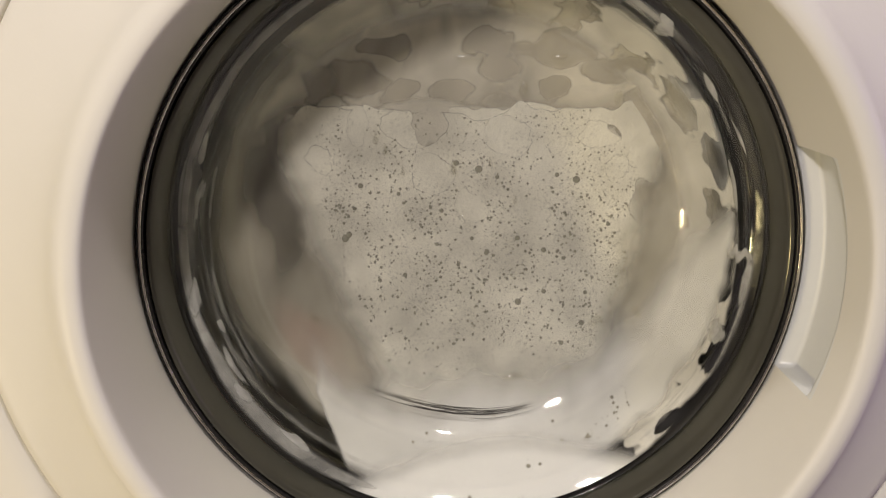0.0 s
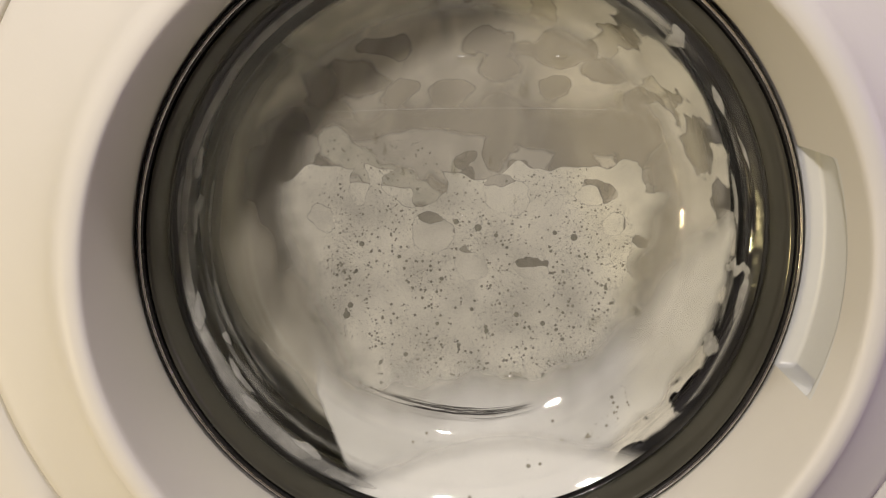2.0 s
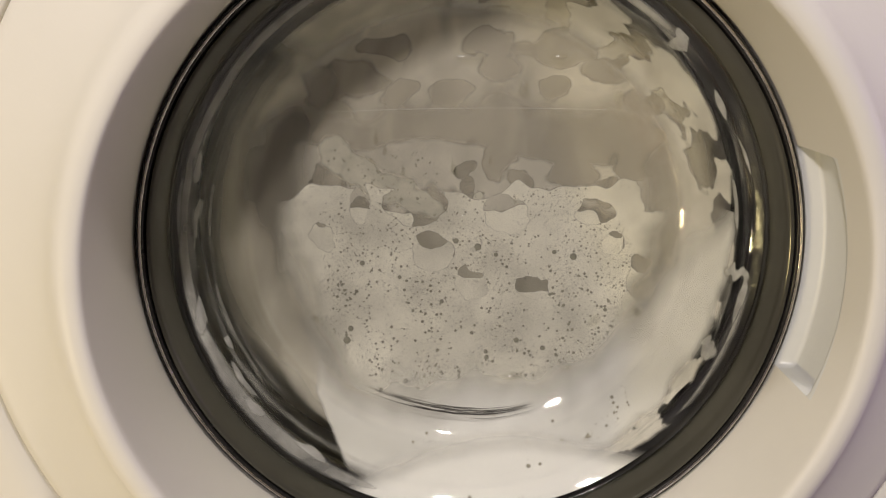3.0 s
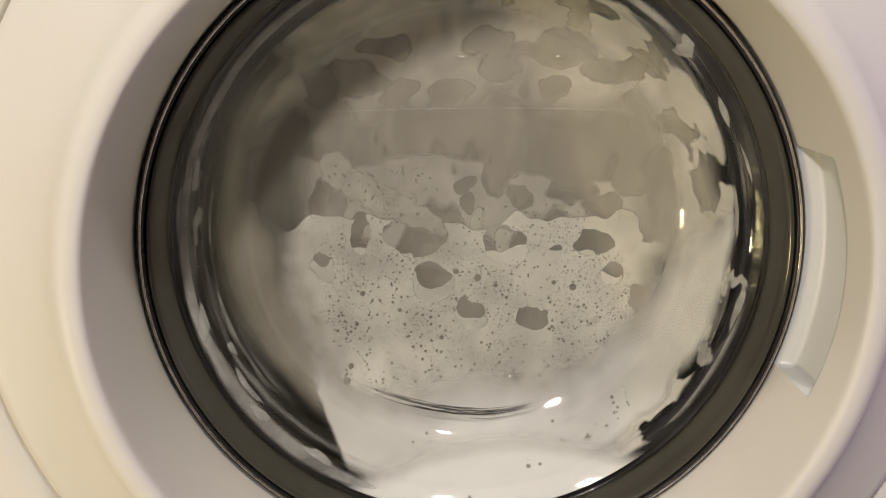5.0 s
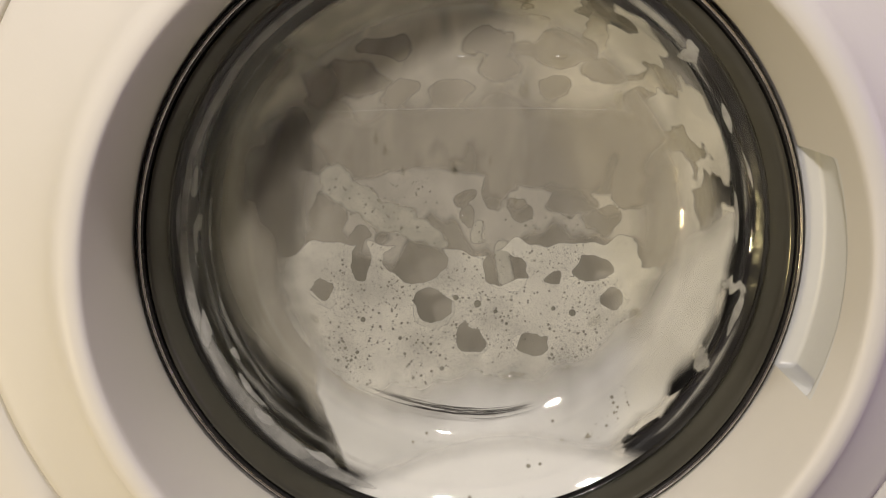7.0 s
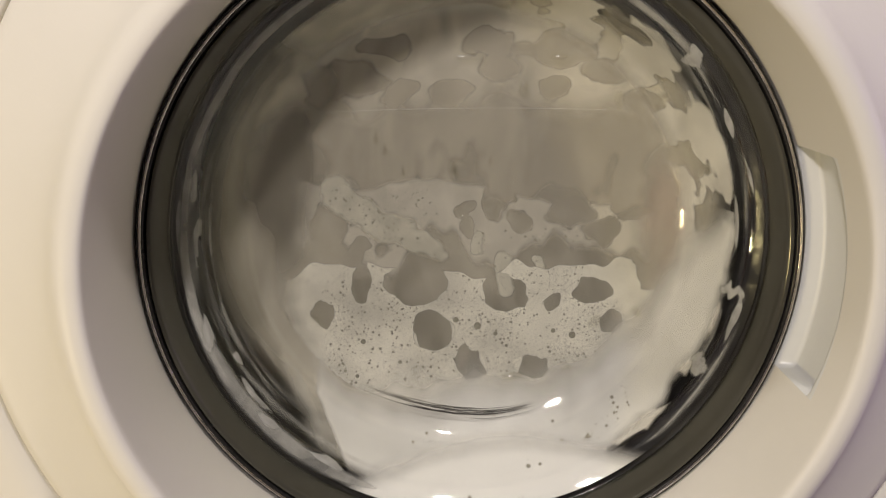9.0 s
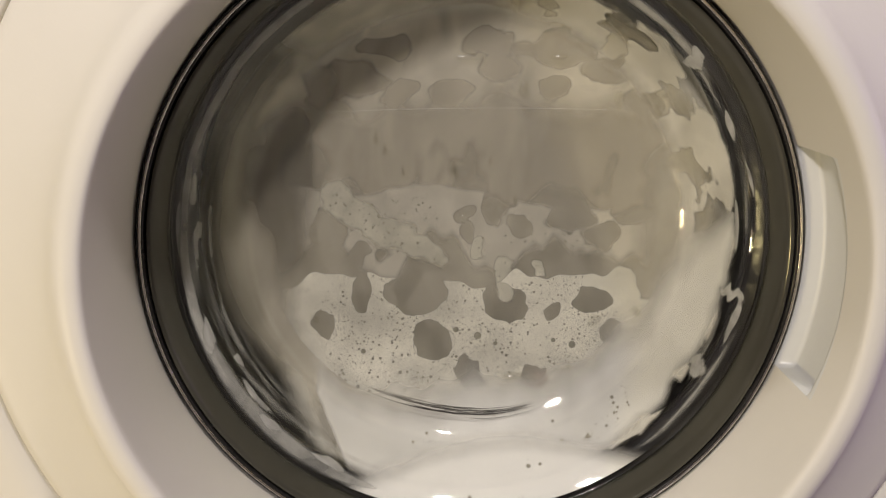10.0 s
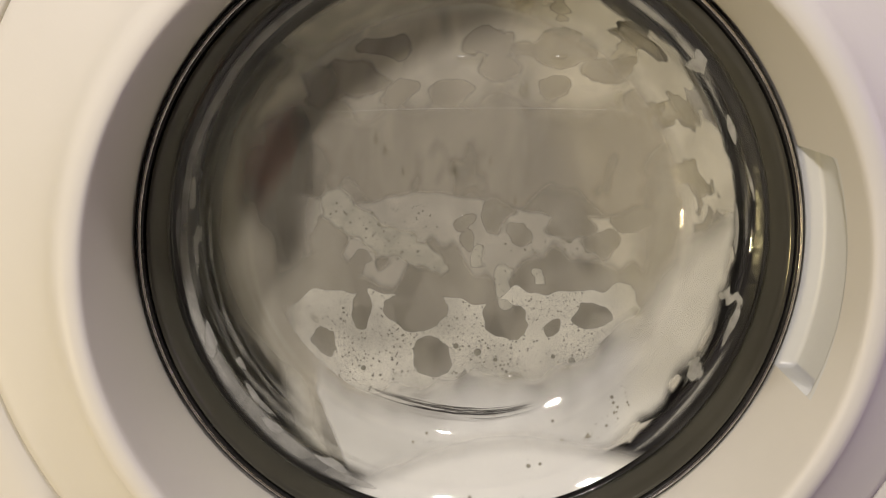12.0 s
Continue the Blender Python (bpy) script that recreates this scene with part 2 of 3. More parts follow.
# ---- the washing machine ----
def washing_machine():
    wm = new("washing_machine")
    wm.matrix_world = DOOR
    tagged(wm, "cream white front-loading washing machine with a round glass door", "washing machine")
    # cabinet: sides, back and top
    for name, b in (("side_panel", (-0.298, -0.282, -0.011, 0.55, 0.02, 0.85)), ("side_panel", (0.282, 0.298, -0.011, 0.55, 0.02, 0.85)),
                    ("back_panel", (-0.281, 0.281, 0.535, 0.55, 0.02, 0.85)), ("top_panel", (-0.30, 0.30, -0.02, 0.555, 0.852, 0.88)),
                    ("bottom_panel", (-0.281, 0.281, -0.01, 0.534, 0.02, 0.04))):
        x0, x1, y0, y1, z0, z1 = b
        part(name, box(bmesh.new(), x0, x1, y0, y1, z0 - DZ, z1 - DZ, 0.003), PANEL, wm)
    for sx in (-0.24, 0.24):
        for y in (0.03, 0.48):
            bm = bmesh.new()
            bmesh.ops.create_cone(bm, cap_ends=True, segments=20, radius1=0.024, radius2=0.018, depth=0.02, matrix=pose(sx, y, 0.01 - DZ))
            part("foot", bm, RUBBER, wm)
    # front panel: a plate with a round opening
    bm = bmesh.new()
    n, rows = 192, []
    for k in range(n):
        a = 2 * math.pi * k / n
        c, s = math.cos(a), math.sin(a)
        zt, zb = 0.849 - DZ, 0.022 - DZ
        t = min(0.30 / abs(c) if abs(c) > 1e-6 else 9, (zt if s > 0 else -zb) / abs(s) if abs(s) > 1e-6 else 9)
        q = 0.2406
        line = [(q, -0.010), (q, -0.0185), (q + 0.0015, -0.0205)] + [(q + (t - q) * f, -0.0205 + 0.004 * f * f) for f in (0.15, 0.4, 0.7, 0.97)] + [(t, -0.012)]
        rows.append([bm.verts.new((r * c, y, r * s)) for r, y in line])
    for k in range(n):
        p, q = rows[k], rows[(k + 1) % n]
        for i in range(len(p) - 1):
            bm.faces.new((p[i], p[i + 1], q[i + 1], q[i]))
    part("front_panel", bm, PANEL, wm)
    # door surround: a broad raised rim, falling inwards to the glass
    prof = [(0.166, 0.012), (0.1662, 0.0)]
    prof += [(0.1662 + 0.0022 * f, -0.060 * f) for f in (0.12, 0.25, 0.38, 0.5, 0.62, 0.75, 0.88, 1.0)]
    prof += [(0.1686, -0.0645), (0.1688, -0.0672), (0.1694, -0.0685), (0.1705, -0.0693), (0.1720, -0.0697), (0.1745, -0.0699), (0.1770, -0.0694), (0.1797, -0.0680), (0.1826, -0.0645), (0.1858, -0.0590), (0.190, -0.0525),
             (0.199, -0.0430), (0.214, -0.0335), (0.228, -0.0262), (0.2340, -0.0235), (0.2385, -0.0222), (0.2392, -0.0190), (0.2394, -0.010)]
    bm = bmesh.new()
    n, rows = 288, []
    for k in range(n):
        a = 2 * math.pi * k / n
        rows.append([bm.verts.new((r * math.cos(a), y, r * math.sin(a))) for r, y in prof])
    for k in range(n):
        a = math.degrees(2 * math.pi * (k + 0.5) / n)
        a = a - 360 if a > 180 else a
        p, q = rows[k], rows[(k + 1) % n]
        for i in range(len(prof) - 1):
            ym = (prof[i][1] + prof[i + 1][1]) / 2
            if -20.5 < a < 20 and -0.042 < ym < 0.002 and prof[i][0] < 0.170:
                continue
            bm.faces.new((p[i], p[i + 1], q[i + 1], q[i]))
    part("door_surround", bm, WHITE, wm, "glossy cream plastic rim round the door")
    # finger grip: a scooped pocket in the rim beside the door
    bm = bmesh.new()
    na, ns, rows = 90, 40, []
    for k in range(na + 1):
        a = -21.0 + 41.5 * k / na
        col = []
        for j in range(ns + 1):
            y = -0.045 * j / ns
            base = 0.1662 + 0.0022 * min(1, max(0, -y / 0.06))
            ends = smoothstep(-20.8, -18.6, a) * (1 - smoothstep(18.0, 20.3, a))
            yl = -0.0440 + 0.0030 * (a / 20) ** 2
            deep = smoothstep(0.0, -0.005, y) * (1 - smoothstep(yl + 0.0050, yl, y))
            col.append(bm.verts.new(((base + 0.0085 * ends * deep) * math.cos(radians(a)), y, (base + 0.0085 * ends * deep) * math.sin(radians(a)))))
        rows.append(col)
    for k in range(na):
        for j in range(ns):
            bm.faces.new((rows[k][j], rows[k + 1][j], rows[k + 1][j + 1], rows[k][j + 1]))
    part("finger_grip", bm, GRIP, wm, "smooth pale white scooped finger grip")
    # the round door
    bezel = part("door_bezel", lathe([(0.1605, 0.006), (0.1605, -0.0010), (0.1594, -0.0028), (0.1580, -0.0020), (0.1562, 0.0010), (0.1545, 0.0050), (0.1534, 0.0095), (0.1528, 0.0125), (0.1528, 0.015), (0.158, 0.015)]), SMOKE, wm, "smoked grey plastic ring that holds the glass")
    part("outer_seal", lathe([(0.1652, 0.010), (0.1655, 0.0), (0.1650, -0.0024), (0.1642, -0.0030), (0.1634, -0.0024), (0.1631, -0.0012), (0.1628, -0.0024), (0.1620, -0.0034), (0.1612, -0.0026), (0.1607, 0.0), (0.1607, 0.010)]), RUBBER, bezel, "ribbed black rubber edge")
    part("trim_ring", lathe([(0.1637, 0.0), (0.1639, -0.0024), (0.1636, -0.0036), (0.1630, -0.0042), (0.1624, -0.0039), (0.1621, -0.0028), (0.1621, 0.0)]), CHROME, bezel, "thin dark chrome trim line")
    glass = part("door_glass", lathe(BOWL_FRONT[::-1] + BOWL_BACK), GLASS, wm, "clear bowl-shaped door glass with suds behind it")
    glass.visible_shadow = False
    gasket = part("door_gasket", lathe([(0.1650, 0.0155), (0.1600, 0.0175), (0.1545, 0.0180), (0.1530, 0.0210), (0.1555, 0.0260), (0.1600, 0.0290), (0.1590, 0.0330), (0.1535, 0.0345), (0.1515, 0.0380), (0.1520, 0.0430),
                                (0.1560, 0.0470), (0.1630, 0.0500), (0.1640, 0.0560), (0.1560, 0.0620), (0.1500, 0.0680), (0.1530, 0.0740), (0.1700, 0.0780), (0.1850, 0.0780), (0.1850, 0.0155)], wobble=0.0016), GASKET, wm, "folded dark grey rubber door gasket, wet")
    return wm


washing_machine()


# ---- the drum and its load, which turn ----
def drum():
    top = new("drum")
    top.matrix_world = DOOR
    tagged(top, "perforated steel drum inside the washing machine", "drum")
    part("drum_wall", lathe([(0.187, 0.082), (0.235, 0.084), (0.240, 0.090), (0.240, 0.40), (0.0, 0.405), (0.0, 0.409), (0.243, 0.404), (0.243, 0.080), (0.187, 0.079)], 96), STEEL, top)
    for k in range(3):
        bm = bmesh.new()
        box(bm, -0.022, 0.022, 0.10, 0.38, 0.185, 0.238, 0.012)
        bmesh.ops.transform(bm, matrix=pose(0, 0, 0, 0, 120 * k, 0), verts=bm.verts)
        part("lifter", bm, STEEL, top)
    return top


def cloth(name, angle, r, depth, size, colour, label, seed):
    """A crumpled wet garment, pressed outwards by the spin."""
    bm = bmesh.new()
    bmesh.ops.create_icosphere(bm, subdivisions=4, radius=1)
    for v in bm.verts:
        p = v.co.copy()
        f = 1 + 0.35 * noise.noise(p * 1.6 + Vector((seed, 0, 0))) + 0.22 * abs(noise.noise(p * 3.7 + Vector((0, seed, 0)))) + 0.08 * noise.noise(p * 9)
        v.co = Vector((p.x * size[0], p.y * size[1], p.z * size[2])) * f
    bmesh.ops.transform(bm, matrix=pose(0, 0, 0, 0, -angle, 0) @ Matrix.Translation((r, depth, 0)), verts=bm.verts)
    mat = material("cloth", colour, 0.9, 0, 0.15, 30, 0.4, 120)
    return thing(name, bm, mat, DOOR, label, "laundry", "laundry in the drum")


SPIN = [drum()]
SPIN.append(cloth("wet_garment", 42, 0.138, 0.130, (0.052, 0.030, 0.085), (0.80, 0.76, 0.64), "wet cream white garment tumbling in the drum", 1.0))
SPIN.append(cloth("wet_garment", 98, 0.145, 0.132, (0.048, 0.030, 0.075), (0.74, 0.69, 0.58), "wet pale beige garment tumbling in the drum", 2.0))
SPIN.append(cloth("wet_garment", 150, 0.142, 0.132, (0.048, 0.030, 0.065), (0.60, 0.55, 0.46), "wet greyish garment tumbling in the drum", 3.0))
SPIN.append(cloth("wet_garment", 203, 0.150, 0.140, (0.045, 0.030, 0.075), (0.22, 0.19, 0.15), "wet dark brown garment tumbling in the drum", 4.0))
SPIN.append(cloth("wet_sock", 249, 0.126, 0.108, (0.016, 0.014, 0.032), (0.55, 0.24, 0.18), "small wet pinkish sock tumbling in the drum", 5.0))
SPIN.append(cloth("wet_garment", 258, 0.150, 0.140, (0.042, 0.030, 0.050), (0.50, 0.47, 0.40), "wet grey garment tumbling in the drum", 8.0))
SPIN.append(cloth("wet_garment", 318, 0.142, 0.132, (0.050, 0.030, 0.085), (0.70, 0.66, 0.56), "wet grey-beige garment tumbling in the drum", 6.0))
SPIN.append(cloth("wet_towel", 0, 0.012, 0.150, (0.105, 0.036, 0.105), (0.62, 0.57, 0.48), "wet sudsy beige towel in the drum's middle", 7.0))

# ---- suds ----
RC = -0.272                    # depth of the centre of the glass bottom's curve
BOWL = pose(0, RC, DZ)


def on_bottom(radius):
    def at(u, v, d):
        b = math.hypot(u, v) / 0.35
        k = math.sin(b) / b * (radius + d) / 0.35 if b > 1e-6 else (radius + d) / 0.35
        return (u * k, (radius + d) * math.cos(b), v * k)
    return at


def ellipse(u, v, e):
    """Above 0 outside the ellipse e: middle, half width, half height."""
    du, dv = (u - e[0]) / e[2], (v - e[1]) / e[3]
    return math.sqrt(du * du + dv * dv + 1e-9) - 1


def capsule(u, v, c):
    """Above 0 inside the rounded bar c: two ends and a radius."""
    ax, ay, bx, by, r = c
    dx, dy = bx - ax, by - ay
    t = min(1, max(0, ((u - ax) * dx + (v - ay) * dy) / (dx * dx + dy * dy)))
    return 1 - math.hypot(u - ax - t * dx, v - ay - t * dy) / r


def sheet(name, f, v0, v1, radius, mat, label, step=0.0014, wide=0.12):
    return thing(name, iso_patch(f, -wide, wide, v0, v1, step, on_bottom(radius), 0.00004), mat, BOWL, label, "suds", kind="stuff")


# gaps that open in the sliding film: middle, half width, half height, and how far the film below has to slide to bare them
GAPS = [(-0.0280, 0.0557, 0.0175, 0.0125, 0.0238), (-0.0191, 0.0272, 0.0108, 0.0120, 0.0277), (0.0017, 0.0087, 0.0085, 0.0094, 0.0248), (0.0403, 0.0048, 0.0094, 0.0050, 0.0165),
        (0.0245, 0.0477, 0.0100, 0.0115, 0.0324), (0.0534, 0.0422, 0.0060, 0.0057, 0.0294), (0.0737, 0.0518, 0.0094, 0.0094, 0.0277), (0.0842, 0.0320, 0.0064, 0.0052, 0.0238),
        (-0.0592, 0.0562, 0.0055, 0.0108, 0.0277), (-0.0824, 0.0382, 0.0064, 0.0080, 0.0248), (0.0996, 0.0149, 0.0080, 0.0115, 0.0277), (0.1040, 0.0640, 0.0080, 0.0120, 0.0248)]
THIN_GAPS = [(0.0004, 0.0530, 0.0067, 0.0047), (0.0015, 0.0414, 0.0048, 0.0047), (0.0306, 0.0442, 0.0052, 0.0067), (0.0583, 0.0510, 0.0110, 0.0087), (0.0197, 0.0580, 0.0074, 0.0100),
             (0.0492, 0.0666, 0.0067, 0.0090), (-0.0784, 0.0448, 0.0098, 0.0100), (-0.0611, 0.0293, 0.0046, 0.0056), (0.0930, 0.0560, 0.0110, 0.0080), (0.0779, 0.0400, 0.0100, 0.0070)]
ISLANDS = [(-0.0723, 0.0625, -0.0717, 0.0611, 0.0122), (-0.066, 0.0567, -0.0403, 0.0391, 0.0120), (-0.0435, 0.0392, -0.0200, 0.0290, 0.0090),
           (0.0088, 0.0389, 0.0082, 0.0255, 0.0045), (0.0432, 0.0247, 0.044, 0.0174, 0.0038), (0.0213, 0.0222, 0.0221, 0.0085, 0.0064),
          ]
BLOTCHES = [(-0.068, 0.083, 0.022, 0.013), (-0.039, 0.0745, 0.011, 0.007), (-0.011, 0.0742, 0.012, 0.007), (0.0525, 0.0996, 0.016, 0.010),
            (0.080, 0.0895, 0.018, 0.009), (0.098, 0.070, 0.010, 0.009), (0.050, 0.078, 0.008, 0.006), (0.012, 0.101, 0.014, 0.007), (-0.044, 0.101, 0.016, 0.006)]


def gap_field(u, v, gaps, grow=1.0):
    w = 0.0034 * fbm(u, v, 60, 17)
    x = 0.0058 * fbm(v, u, 45, 27)
    return min(ellipse(u + x, v + w * 1.5, (e[0], e[1], e[2] * grow, e[3] * grow)) for e in gaps)


def swept(u, v, gaps):
    """The gaps of the film below: each one drawn out upwards, so that it stays open once it is bared."""
    x, w = 0.0050 * fbm(v, u, 45, 27), 0.0034 * fbm(u, v, 60, 17)
    low = 9.0
    for a, b, p, q, way in gaps:
        top = b + 0.0330
        low = min(low, ellipse(u + x, v + w - min(max(v + w, b + way), top) + b, (a, b, p, q)))
    return low


def bowl_film(name, f, lo, hi, gap, mat, label, step=0.002, wide=0.18):
    """A film that lies still on the whole bowl, bottom and sides."""
    return thing(name, iso_patch(f, -wide, wide, lo, hi, step, on_bowl(gap), 0.0002), mat, DOOR, label, "suds", kind="stuff")


def veil():
    def f(u, v):
        a = math.atan2(v, u)
        reach = 0.152 + 0.016 * smoothstep(0.3, 1.4, a) * (1 - smoothstep(1.7, 2.5, a)) - 0.007 * smoothstep(-2.9, -2.4, a) * (1 - smoothstep(-2.2, -1.9, a)) + 0.004 * fbm(math.cos(a), math.sin(a), 3, 8)
        bare = 0.38 + 0.7 * max(0.0, ellipse(u + 0.012 * fbm(u, v * 0.4, 40, 71), v, (-0.100, 0.030, 0.015, 0.048)))
        return min((reach - math.hypot(u, v)) / 0.022, bare)
    return bowl_film("suds_veil", f, -0.17, 0.17, 0.0033, VEIL, "thin streaky film of soapy water on the glass", 0.004)


def wash():
    """Milky suds that fill the lower bowl and swallow the sliding film."""
    def f(u, v):
        h = math.hypot(u, v)
        left = (u + 0.0905 + 0.244 * (v + 0.100) + 0.0012 * fbm(u, v, 60, 4)) / (0.004 + 1.2 * max(0.0, v + 0.098))
        right = (0.1690 + 0.005 * fbm(u, v, 30, 6) - 0.008 * smoothstep(0.06, 0.12, u) - h) / 0.012
        top = (-0.080 + (1.3 if u > 0 else 0.6) * max(0.0, abs(u) - 0.062) + 0.016 * fbm(u, v * 0.6, 24, 19) - v) / 0.05
        return min(left, right, top)
    return bowl_film("milky_suds", f, -0.175, 0.02, 0.0010, WASH, "milky white suds in the lower part of the bowl", 0.0022)


def rim_film():
    """Grey rings of soap along the edge of the glass."""
    def f(u, v):
        h, a = math.hypot(u, v), math.atan2(v, u)
        ring = 1 - abs(h - 0.1715 - 0.001 * fbm(math.cos(a), math.sin(a), 4, 3)) / (0.0034 + 0.0022 * smoothstep(-1.9, -2.3, a) * (1 - smoothstep(-2.6, -2.9, a) if a < 0 else 0))
        line = 1 - abs(h - 0.1590 - 0.002 * fbm(math.cos(a), math.sin(a), 3, 5)) / (0.0026 + 0.0008 * fbm(math.cos(a), math.sin(a), 6, 9))
        here = smoothstep(0.5, 1.2, a) if a > 0 else smoothstep(-1.75, -2.1, a)
        return max(ring * 0.8, line * 0.3) * 1.3 * here - 0.02 if here > 0 else -1.0
    return bowl_film("rim_film", f, -0.176, 0.176, 0.0004, RIM_FILM, "thin grey rings of soap along the edge of the glass", 0.0016)


def residue():
    """What the film leaves on the glass above it."""
    def f(u, v):
        edge = (0.1500 - math.hypot(u, v)) * 20
        inner = (v - 0.006 - 0.024 * fbm(u, v * 0.3, 26, 33)) * 45
        high = (0.140 - v + 0.010 * fbm(u, 9, 30, 37)) * 9
        return min(edge, inner, high, (0.099 + 0.01 * fbm(3, v, 30, 35) - abs(u - 0.012)) * 30, 0.75 + fbm(u * 1.5, v * 0.7, 26, 39))
    return bowl_film("suds_residue", f, -0.126, 0.15, 0.0030, RESIDUE, "thin beige soap residue left on the glass", 0.0024, 0.15)


def upper_suds():
    def f(u, v):
        low = v - 0.056 - 0.018 * fbm(u, 0, 22, 3)
        return min((0.1420 + 0.006 * fbm(u, v, 30, 5) - math.hypot(u, v)) * 25, low * 14, gap_field(u, v, BLOTCHES, 0.85), 0.75 + 1.1 * fbm(u, v * 1.5, 24, 11))
    return bowl_film("upper_suds", f, 0.02, 0.146, 0.0028, SHEET_UPPER, "thin patchy grey suds on the upper glass", 0.0016, 0.146)


def thin_sheet():
    def f(u, v):
        top = 0.0695 - v + 0.006 * fbm(u, 1, 24, 5) - 0.010 * smoothstep(0.0, 0.05, u)
        low = v - 0.024 + 0.020 * fbm(u, 6, 30, 15)
        return min((0.108 - abs(u - 0.006)) * 12, top * 70, low * 30, gap_field(u, v, THIN_GAPS), 0.70 + 0.8 * fbm(u, v, 34, 41))
    return sheet("thin_suds_sheet", f, -0.03, 0.09, 0.3556, SHEET, "thin greyish suds left behind by the sliding film")


def top_film():
    def f(u, v):
        return max(capsule(u + 0.0060 * fbm(u, v, 55, 3), v + 0.0060 * fbm(v, u, 55, 6), c) for c in ISLANDS) + 0.30 * fbm(u, v, 55, 9)
    return sheet("suds_island", f, -0.01, 0.09, 0.3554, ISLE, "ragged white islands of suds on the glass", 0.0012)


def main_edge(u, v, seed):
    top = 0.066 - v + (0.018 * fbm(u, 3, 24, 2) if seed == 2 else 0.006 * fbm(u, 8, 40, seed))
    wide = (0.097 if u < 0 else 0.102) - (0.40 if u < 0 else 0.22) * max(0.0, 0.03 - v) + 0.008 * fbm(1, v, 30, seed + 10 if u < 0 else seed + 13)
    return min((wide + 0.012 - abs(u)) * 2.5, (0.1225 - math.hypot(u, min(v, 0))) * 60, top * 45)


def main_field(u, v):
    return min(main_edge(u, v, 2), gap_field(u, v, GAPS))


def main_film():
    return sheet("suds_sheet", main_field, -0.12, 0.09, 0.3550, FOAM, "white suds film with open holes, sliding down the glass", 0.0012)


def backing_film():
    return sheet("suds_sheet", lambda u, v: min(main_edge(u, v, 4), swept(u, v, GAPS)), -0.12, 0.08, 0.35508, FOAM, "white suds film behind the first, sliding down a little faster", 0.0014)


def dome(bm, at, u, v, r):
    """A small round bubble that bulges towards the glass."""
    top = bm.verts.new(at(u, v, -0.22 * r))
    last = None
    for rad, lift in ((0.55, -0.18), (0.92, -0.08), (1.0, 0.05)):
        ring = [bm.verts.new(at(u + r * rad * math.cos(a), v + r * rad * math.sin(a), lift * r)) for a in [2 * math.pi * k / 10 for k in range(10)]]
        for k in range(10):
            j = (k + 1) % 10
            if last:
                bm.faces.new((last[k], ring[k], ring[j], last[j]))
            else:
                bm.faces.new((top, ring[k], ring[j]))
        last = ring
    bm.faces.new(tuple(reversed(last)))


def bubble_rate(v):
    """How fast the suds slide at height v, against the middle of the film."""
    return float(np.interp(v, [-0.09, -0.045, -0.02, 0.0, 0.015, 0.07], [1.7, 1.55, 1.35, 1.15, 1.0, 1.0]))


